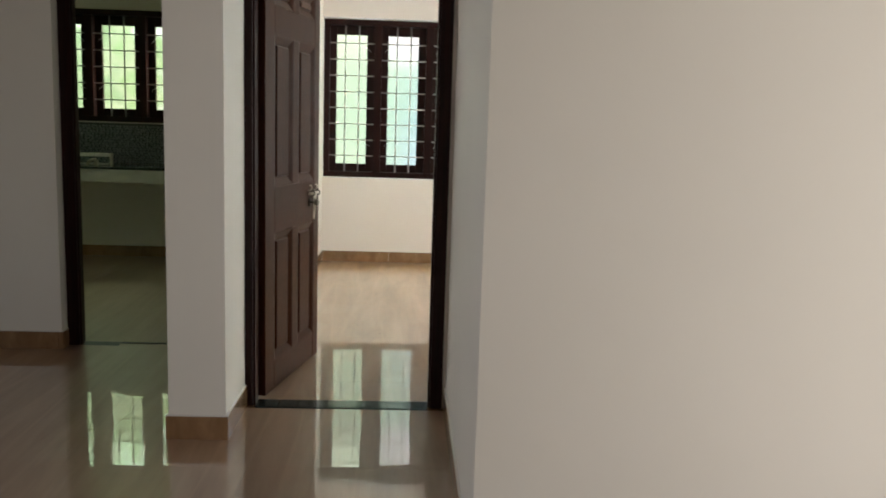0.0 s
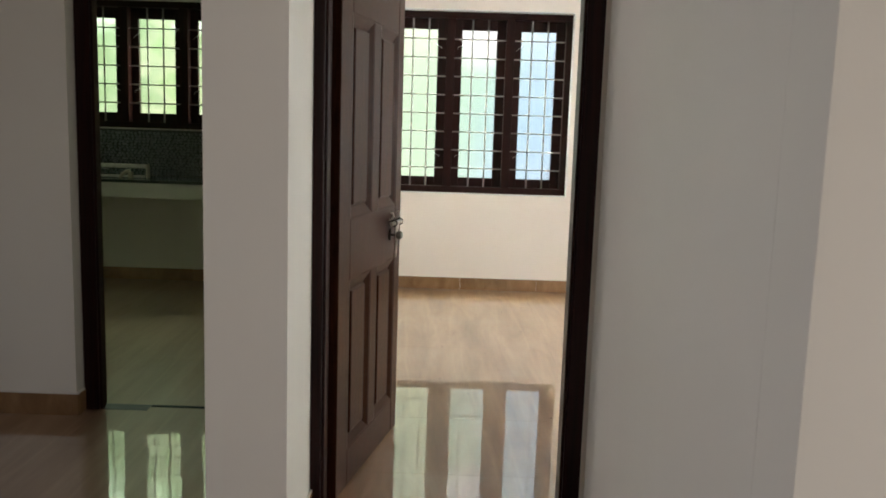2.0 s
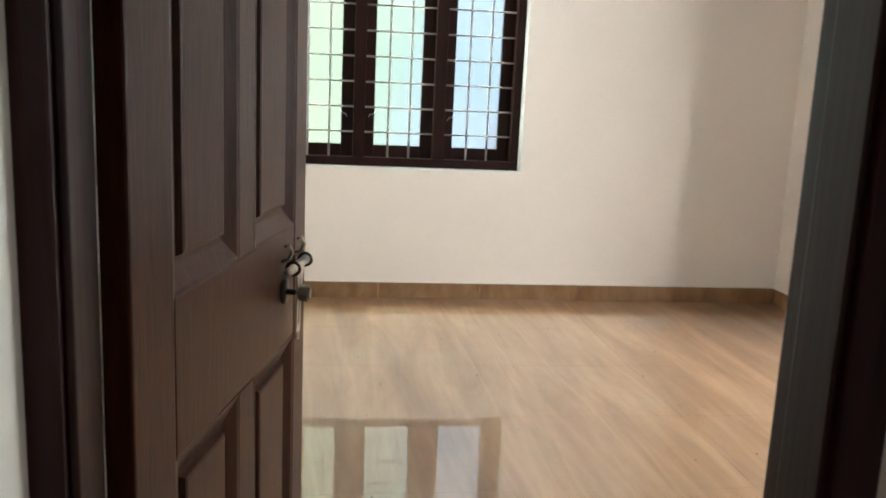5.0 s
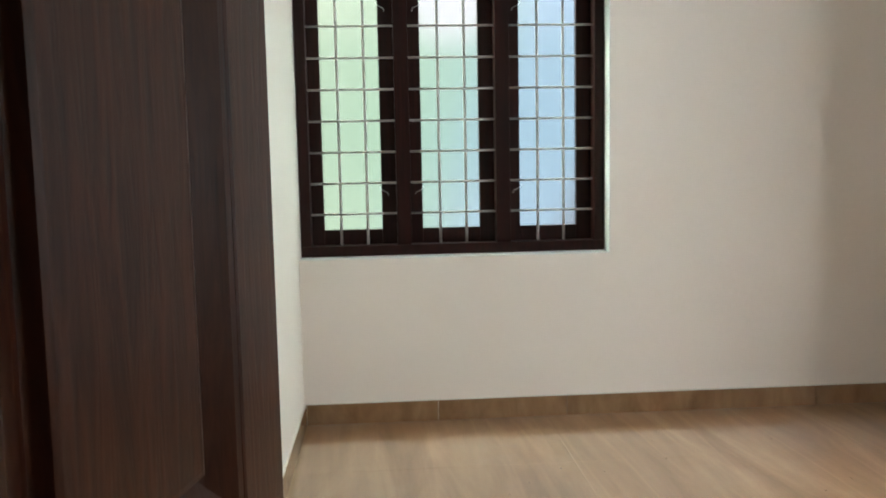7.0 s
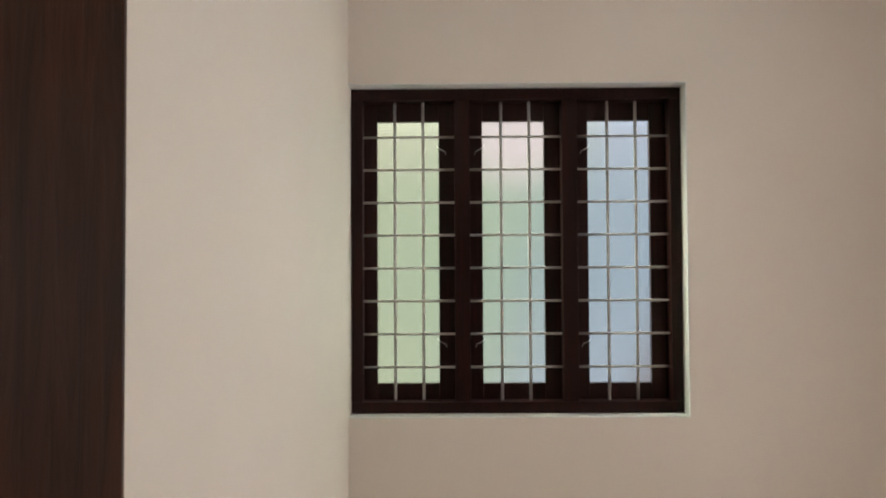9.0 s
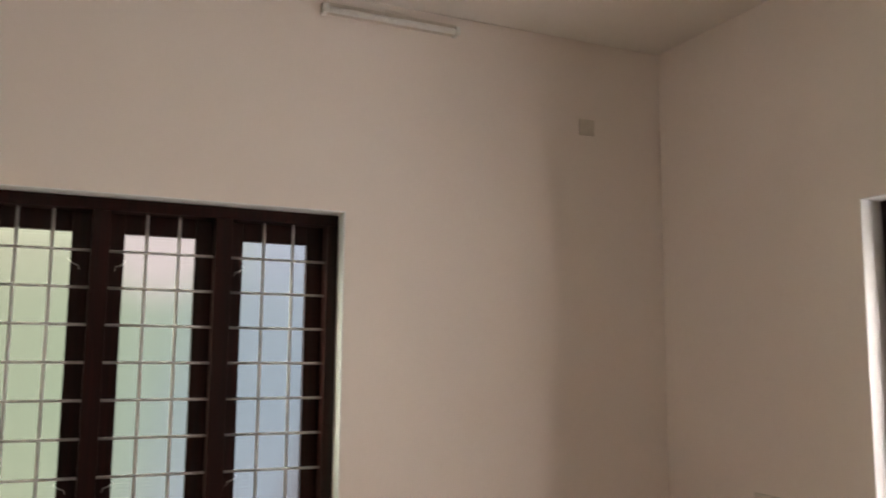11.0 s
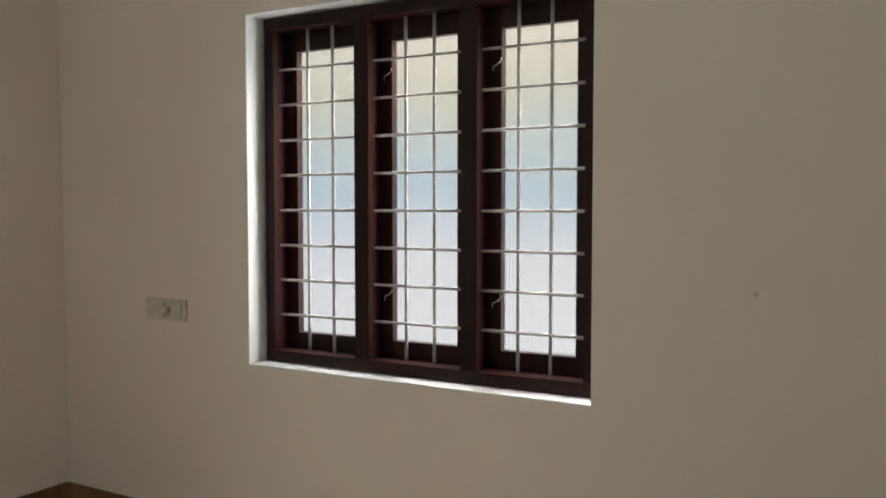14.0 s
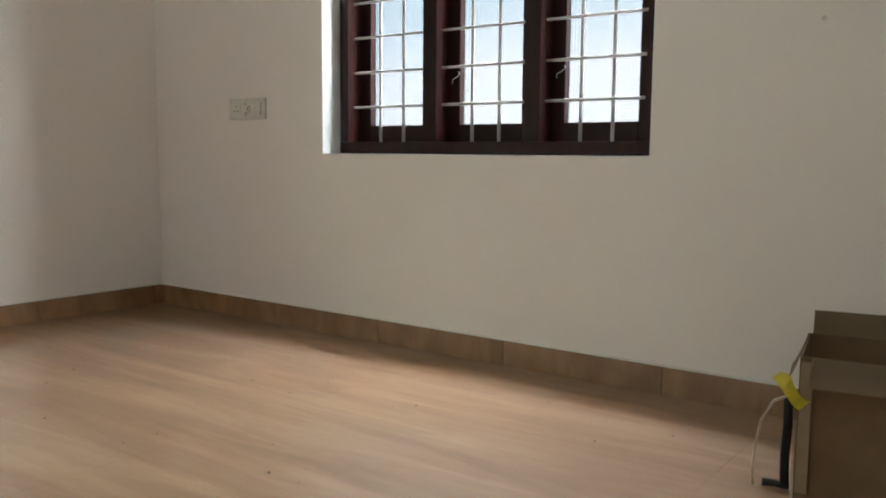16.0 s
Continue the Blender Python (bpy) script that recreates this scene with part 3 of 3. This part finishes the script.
# ---------------------------------------------------------------- kitchen
part_top = B(KIT_X0, PIL_L - 0.004, 7.355, FAR + 0.004, 0.853, 0.875, bevel=0.003)
counter = thing("kitchen_counter", pose(0, 0, 0), "black granite kitchen worktop on a white slab, open below", "counter")
part("worktop", part_top, M_GRANITE, counter, "polished black granite worktop")
part("slab", B(KIT_X0, PIL_L - 0.004, 7.37, FAR + 0.004, 0.74, 0.852, bevel=0.003), M_CONC, counter, "white painted concrete slab edge")
splash = thing("backsplash", pose(0, 0, 0), "grey-blue pebble mosaic backsplash above the worktop", "backsplash", kind="structure")
part("mortar", B(KIT_X0, PIL_L - 0.004, FAR - 0.004, FAR + 0.005, 0.876, KW_B - 0.012), M_PGROUT, splash)
rng = random.Random(5)
pv, pf = [], []
ico = bmesh.new()
bmesh.ops.create_icosphere(ico, subdivisions=1, radius=1)
iv, jf = [tuple(v.co) for v in ico.verts], [[v.index for v in f.verts] for f in ico.faces]
ico.free()
zz, row = 0.892, 0
while zz < KW_B - 0.02:
    xx = -3.7 + (row % 2) * 0.016
    while xx < -1.9:
        rx, rz, th = rng.uniform(0.012, 0.019), rng.uniform(0.009, 0.014), rng.uniform(-0.7, 0.7)
        ox, oz, base = xx + rng.uniform(-0.004, 0.004), zz + rng.uniform(-0.003, 0.003), len(pv)
        for a, b, c in iv:
            u, w = a * rx, c * rz
            pv.append((ox + u * math.cos(th) - w * math.sin(th), FAR - 0.004 + b * 0.006, oz + u * math.sin(th) + w * math.cos(th)))
        pf.extend([[base + i for i in f] for f in jf])
        xx += rng.uniform(0.027, 0.036)
    zz += 0.0235
    row += 1
me = bpy.data.meshes.new("pebbles")
me.from_pydata(pv, [], pf)
me.materials.append(M_PEBBLE)
for f in me.polygons:
    f.use_smooth = True
peb = tagged(new("pebbles", me), kind="stuff")
peb.parent = splash
solid("trim", B(KIT_X0, PIL_L - 0.004, FAR - 0.006, FAR + 0.006, KW_B - 0.011, KW_B - 0.006), M_CAULK, "thin white edging above the backsplash", "trim", "structure")

# white rails lying on the worktop
rack = thing("white_rail_rack", pose(-2.72, 7.58, 0.876), "white two-rail metal rack lying on the worktop", "rack")
part("rail", B(-0.95, 0.0, 0.0, 0.03, 0.075, 0.108, bevel=0.004), M_WHITE, rack)
part("rail", B(-0.95, -0.02, -0.03, 0.0, 0.004, 0.022, bevel=0.003), M_WHITE, rack)
part("end_post", B(-0.004, 0.008, -0.03, 0.03, 0.0, 0.11, bevel=0.002), M_HARD, rack, "thin steel end bracket")
part("end_post", B(-0.962, -0.95, -0.03, 0.03, 0.0, 0.11, bevel=0.002), M_HARD, rack, "thin steel end bracket")
tap = bmesh.new()
tube(tap, [(-0.20, -0.045, 0.0), (-0.185, -0.045, 0.03), (-0.15, -0.045, 0.05), (-0.12, -0.045, 0.055)], 0.014, 8)
box(tap, -0.135, -0.10, -0.06, -0.03, 0.0, 0.05, 0.004)
part("clip", tap, M_GREY, rack, "dull brass-grey clip")

# ---------------------------------------------------------------- wall fittings


def switch_plate(m, width, label):
    """Modular plate; local x along the wall, y into the room is negative, z up from its middle."""
    s = thing("switch_plate", m, label, "switch plate")
    h = width / 2
    part("plate", B(-h, h, -0.011, 0.0, -0.05, 0.05, bevel=0.004), M_IVORY, s)
    part("module_frame", B(-h + 0.016, h - 0.016, -0.0135, -0.0105, -0.034, 0.034, bevel=0.0015), M_IVORY, s)
    q = (width - 0.044) / 6
    x = -h + 0.022
    sock = part("socket", B(x, x + 2 * q - 0.003, -0.016, -0.013, -0.03, 0.03, bevel=0.0015), M_IVORY, s)
    # dark discs stand in for the shade inside the pin holes
    for dx, dz, r in ((0, 0.013, 0.0042), (-0.011, -0.008, 0.0034), (0.011, -0.008, 0.0034)):
        part("pin_hole", tube(bmesh.new(), [(x + q + dx, -0.0162, dz), (x + q + dx, -0.0172, dz)], r, 10), M_SLOT, sock)
    x += 2 * q
    for k in (0, 3, 4) if width > 0.2 else (0, 1, 2):
        a = x + (k - (1 if k > 2 else 0)) * q + (q if k > 2 else 0)
        if a + q > h - 0.02:
            break
        bm = B(a + 0.001, a + q - 0.004, -0.019, -0.013, -0.03, 0.03, bevel=0.002)
        sw = part("switch", bm, M_IVORY, s)
        # dark strip stands in for the shaded gap beside the switch
        part("switch_shadow_gap", B(a + q - 0.0035, a + q - 0.0015, -0.0145, -0.0132, -0.03, 0.03), M_SLOT, sw)
    if width > 0.2:
        c = x + 1.45 * q
        part("regulator_knob", tube(bmesh.new(), [(c, -0.013, 0), (c, -0.026, 0)], 0.017, 18), M_IVORY, s, "round fan regulator knob")
        part("knob_mark", B(c + 0.006, c + 0.010, -0.0268, -0.0258, -0.009, 0.009), M_SLOT, s)
    return s


switch_plate(pose(RW, 7.233, 1.011, 0, 0, -90), 0.258, "ivory plate with socket, switches and regulator on the wall")
switch_plate(pose(-2.575, KWALL_Y0, 1.35), 0.22, "grey-ivory switch plate on the dim hall wall")

cover = thing("junction_box_cover", pose(1.893, FAR, 2.82), "small square grey cover plate high on the wall", "cover plate")
part("plate", B(-0.044, 0.044, -0.010, 0.0, -0.042, 0.042, bevel=0.004), M_GREY, cover)
part("screw", tube(bmesh.new(), [(0, -0.010, 0), (0, -0.0125, 0)], 0.005, 10), M_HARD, cover, "screw head", True)

lamp = thing("tube_light", pose(0.815, FAR, 3.178), "unlit white batten tube light high on the wall", "tube light")
part("batten", B(-0.335, 0.335, -0.034, 0.0, 0.0, 0.05, bevel=0.006), M_GREY, lamp, "grey-white metal batten")
part("diffuser", tube(bmesh.new(), [(-0.318, -0.042, 0.012), (0.318, -0.042, 0.012)], 0.0145, 14), M_WHITE, lamp, "white tube", True)
for x in (-0.335, 0.312):
    part("end_cap", B(x, x + 0.023, -0.060, 0.0, -0.006, 0.034, bevel=0.004), M_WHITE, lamp, "white end cap")

stub = thing("capped_pipe", pose(RW, 6.011, 2.845), "short red-brown capped pipe stub in the wall", "pipe stub")
part("pipe", tube(bmesh.new(), [(0.0, 0, 0), (-0.045, 0, 0)], 0.017, 14), M_RUST, stub, "", True)
part("collar", tube(bmesh.new(), [(0.0, 0, 0), (-0.004, 0, 0)], 0.03, 18), M_GREY, stub, "pale collar", True)
nail = thing("wall_plug", pose(RW, 4.689, 1.211), "tiny grey plug in the cream wall", "wall plug")
part("plug", tube(bmesh.new(), [(0.0, 0, 0), (-0.004, 0, 0)], 0.008, 10), M_GREY, nail)

# ---------------------------------------------------------------- carton
carton = thing("cardboard_box", pose(1.72, 4.552, 0, 0, 0, 10), "open brown cardboard box with flaps up on the tiles", "cardboard box")
CX, CY, CH, CT = 0.30, 0.50, 0.345, 0.005
part("front_side", B(0, CT, -CY, 0, 0.001, CH), M_CARD, carton)
part("back_side", B(CX - CT, CX, -CY, 0, 0.001, CH), M_CARD, carton)
part("end_side", B(CT, CX - CT, -CT, 0, 0.001, CH), M_CARD, carton)
part("end_side", B(CT, CX - CT, -CY, -CY + CT, 0.001, CH), M_CARD, carton)
part("bottom", B(CT, CX - CT, -CY + CT, -CT, 0.001, 0.006), M_CARD, carton)


def flap(p0, p1, out, mat=M_CARDIN, label="pale bent flap"):
    """A creased board from edge p0-p1 that leans by out."""
    bm = bmesh.new()
    a, b, o = Vector(p0), Vector(p1), Vector(out)
    nrm = (b - a).cross(o).normalized() * 0.004
    rows_ = []
    for s in np.linspace(0, 1, 5):
        sag = nrm * (3.0 * s * s)
        rows_.append([bm.verts.new(q + o * s + sag + d) for q, d in ((a, 0 * nrm), (a.lerp(b, 0.5), -0.6 * nrm * s), (b, 0 * nrm))])
    for r0, r1 in zip(rows_, rows_[1:]):
        for k in range(2):
            bm.faces.new((r0[k], r0[k + 1], r1[k + 1], r1[k]))
    bmesh.ops.solidify(bm, geom=bm.faces[:], thickness=0.004)
    part("flap", bm, mat, carton, label)


flap((CX - 0.005, -CY + 0.02, CH), (CX - 0.005, -0.012, CH), (0.012, 0.0, 0.062))
flap((0.0, -CY + 0.02, CH), (0.0, -0.025, CH), (-0.04, 0.0, -0.066))
flap((0.03, 0.0, CH), (CX - 0.03, 0.0, CH), (0.0, 0.022, -0.085), M_CARD, "brown side flap hanging out")
part("corner_fold", B(-0.012, -0.002, -0.030, -0.004, 0.02, CH - 0.01, bevel=0.003), M_CARDIN, carton, "pale folded corner strip")
part("printed_patch", B(-0.0015, -0.0005, -0.175, -0.115, 0.01, 0.055), M_CARD, carton)

tape = thing("yellow_tape", pose(1.70, 4.562, 0.272), "crumpled yellow plastic tape at the box corner", "tape")
bm = bmesh.new()
ribbon = []
for k in range(9):
    s = k / 8
    c = Vector((-0.012 + 0.004 * math.sin(7 * s), 0.034 - 0.066 * s, 0.03 - 0.062 * s + 0.006 * math.sin(6 * s)))
    wv = Vector((-0.005, 0.009 + 0.002 * math.sin(9 * s), -0.011 + 0.003 * math.cos(8 * s)))
    ribbon.append((bm.verts.new(c - wv), bm.verts.new(c + wv)))
for p, q in zip(ribbon, ribbon[1:]):
    bm.faces.new((p[0], p[1], q[1], q[0]))
bmesh.ops.solidify(bm, geom=bm.faces[:], thickness=0.003)
part("ribbon", bm, M_YELLOW, tape, "", True)
strap = thing("black_strap", pose(1.765, 4.578, 0), "black strap hanging beside the cardboard box", "strap")
part("band", tube(bmesh.new(), [(0, 0.006, 0.232), (0.001, 0.004, 0.16), (-0.001, 0.007, 0.09), (0.0, 0.006, 0.04), (0.0, 0.004, 0.006)], 0.011, 8), M_BLACK, strap, "", True)
part("foot", tube(bmesh.new(), [(0.0, 0.004, 0.011), (0.0, 0.03, 0.012), (-0.004, 0.055, 0.010)], 0.0095, 8), M_BLACK, strap, "", True)
cord = thing("cord", pose(1.75, 4.578, 0), "thin beige cord curling to the floor", "cord")
part("strand", tube(bmesh.new(), [(0, 0.0, 0.242), (0.0, 0.035, 0.222), (0.0, 0.062, 0.17), (0.0, 0.074, 0.10), (0.0, 0.078, 0.04), (0.0, 0.076, 0.004)], 0.0036, 7), M_CORD, cord, "", True)

# ---------------------------------------------------------------- thresholds
th = thing("door_sill", pose(0, 0, 0), "dark green granite strip under the bedroom door", "sill", kind="structure")
for a, b in ((-0.755, -0.652), (-0.648, 0.045)):
    part("strip", B(a, b, DOOR_Y0 - 0.02, DOOR_Y0 + 0.085, -0.02, 0.0035, bevel=0.0012), M_GRANITE, th)
th = thing("door_sill", pose(0, 0, 0), "dark granite strip under the kitchen opening", "sill", kind="structure")
part("strip", B(-1.932, -1.72, KWALL_Y0 + 0.09, KWALL_Y1, -0.02, 0.003, bevel=0.0012), plain("grey_sill_piece", (0.16, 0.155, 0.15), 0.2), th)
part("strip", B(-1.716, PIL_L - 0.07, KWALL_Y0 + 0.14, KWALL_Y1, -0.02, 0.0035, bevel=0.0012), M_GRANITE, th)

# a few specks of building dust on the bedroom floor
specks = bmesh.new()
for k in range(60):
    x, y, r = rng.uniform(-0.5, 2.2), rng.uniform(4.6, 7.6), rng.uniform(0.001, 0.0028)
    box(specks, x - r, x + r * 0.8, y - r, y + r, 0.0005, r)
tagged(new("floor_grit", mesh_of("floor_grit", specks, M_DUST)), "scattered dark grit on the tiles", "grit", kind="stuff")

# ---------------------------------------------------------------- skirting and floor tiles
TP = 0.637


def skirting(name, p0, p1, normal, mat=M_SKIRT):
    """Skirting of tile pieces along a wall face, standing 11 mm proud, with a pale joint line on top."""
    a, b, nv = Vector((*p0, 0)), Vector((*p1, 0)), Vector((*normal, 0))
    length, d = (b - a).length, (b - a).normalized()
    m = Matrix((( d.x, nv.x, 0, a.x), (d.y, nv.y, 0, a.y), (0, 0, 1, 0), (0, 0, 0, 1)))
    s = thing(name, m, "brown tile skirting along the painted wall", "skirting", kind="structure")
    part("joint_line", B(0, length, 0.0005, 0.0085, SKIRT - 0.001, SKIRT + 0.004), M_CAULK, s)
    cache = {}
    u = 0.0
    while u < length - 0.01:
        w = min(TP, length - u)
        key = round(w, 3)
        if key not in cache:
            cache[key] = mesh_of("skirting_tile", B(0.0008, w - 0.0008, 0.0005, 0.011, 0.0005, SKIRT - 0.001, bevel=0.0015), mat)
        o = new("skirting_tile", cache[key])
        o.parent, o.location = s, (u, 0, 0)
        u += w
    return s


skirting("baseboard_far", (LW + 0.012, FAR), (RW - 0.012, FAR), (0, -1))
skirting("baseboard_right", (RW, DOOR_Y1 + 0.012), (RW, FAR), (-1, 0))
skirting("baseboard_left", (LW, DOOR_Y1 + 0.02), (LW, FAR), (1, 0))
skirting("baseboard_inner_door", (0.13, DOOR_Y1), (RW - 0.012, DOOR_Y1), (0, 1))
skirting("baseboard_pillar_front", (PIL_L - 0.011, PIL_Y), (PIL_R + 0.011, PIL_Y), (0, -1))
skirting("baseboard_pillar_side", (PIL_R, PIL_Y), (PIL_R, DOOR_Y0 - 0.014), (1, 0))
skirting("baseboard_pillar_left", (PIL_L, PIL_Y), (PIL_L, KWALL_Y0 + 0.07), (-1, 0))
skirting("baseboard_passage", (PASS_X, BLOCK_Y), (PASS_X, DOOR_Y0 - 0.014), (-1, 0))
skirting("baseboard_hall_right", (PASS_X - 0.011, BLOCK_Y), (HALL_X1, BLOCK_Y), (0, -1))
skirting("baseboard_hall_left", (HALL_X0, KWALL_Y0), (-1.989, KWALL_Y0), (0, -1))
skirting("baseboard_kitchen_return", (-2.0, KWALL_Y0), (-2.0, KWALL_Y0 + 0.074), (1, 0))
skirting("baseboard_kitchen", (KIT_X0, FAR + 0.007), (PIL_L - 0.004, FAR + 0.007), (0, -1))


def floor(name, x0, x1, y0, y1, ox, oy, mat, label):
    """A screed with polished tiles laid on it, joint lines at ox + k*TP and oy + k*TP."""
    f = solid(name, B(x0, x1, y0, y1, -0.12, -0.0016), M_GROUT, label, "floor", "structure")
    cache = {}

    def cuts(a, b, o):
        first = math.floor((a - o) / TP)
        c = [o + TP * k for k in range(first, first + int((b - a) / TP) + 3)]
        return [a] + [v for v in c if a + 0.01 < v < b - 0.01] + [b]
    xs, ys = cuts(x0, x1, ox), cuts(y0, y1, oy)
    for a, b in zip(xs, xs[1:]):
        for c, d in zip(ys, ys[1:]):
            key = (round(b - a, 3), round(d - c, 3))
            if key not in cache:
                w, h = key
                cache[key] = mesh_of("floor_tile", B(0.0003, w - 0.0003, 0.0003, h - 0.0003, -0.010, 0.0, bevel=0.0003), mat)
            o = new("floor_tile", cache[key])
            o.parent, o.location = f, (a, c, 0)
    return f


floor("floor_bedroom", LW - 0.15, RW + 0.1, DOOR_Y0 + 0.075, FAR + 0.1, 0.292, 7.30, M_TILE, "polished travertine-look tiled bedroom floor")
floor("floor_hall", HALL_X0, HALL_X1, HALL_Y0 - 0.2, DOOR_Y0 - 0.03 + 0.0, -0.02, 3.02, M_HTILE, "polished brown tiled hall floor")
floor("floor_kitchen", HALL_X0, PIL_L, DOOR_Y0 - 0.03, FAR + 0.1, -0.02, 3.02, M_HTILE, "polished brown tiled hall and kitchen floor")
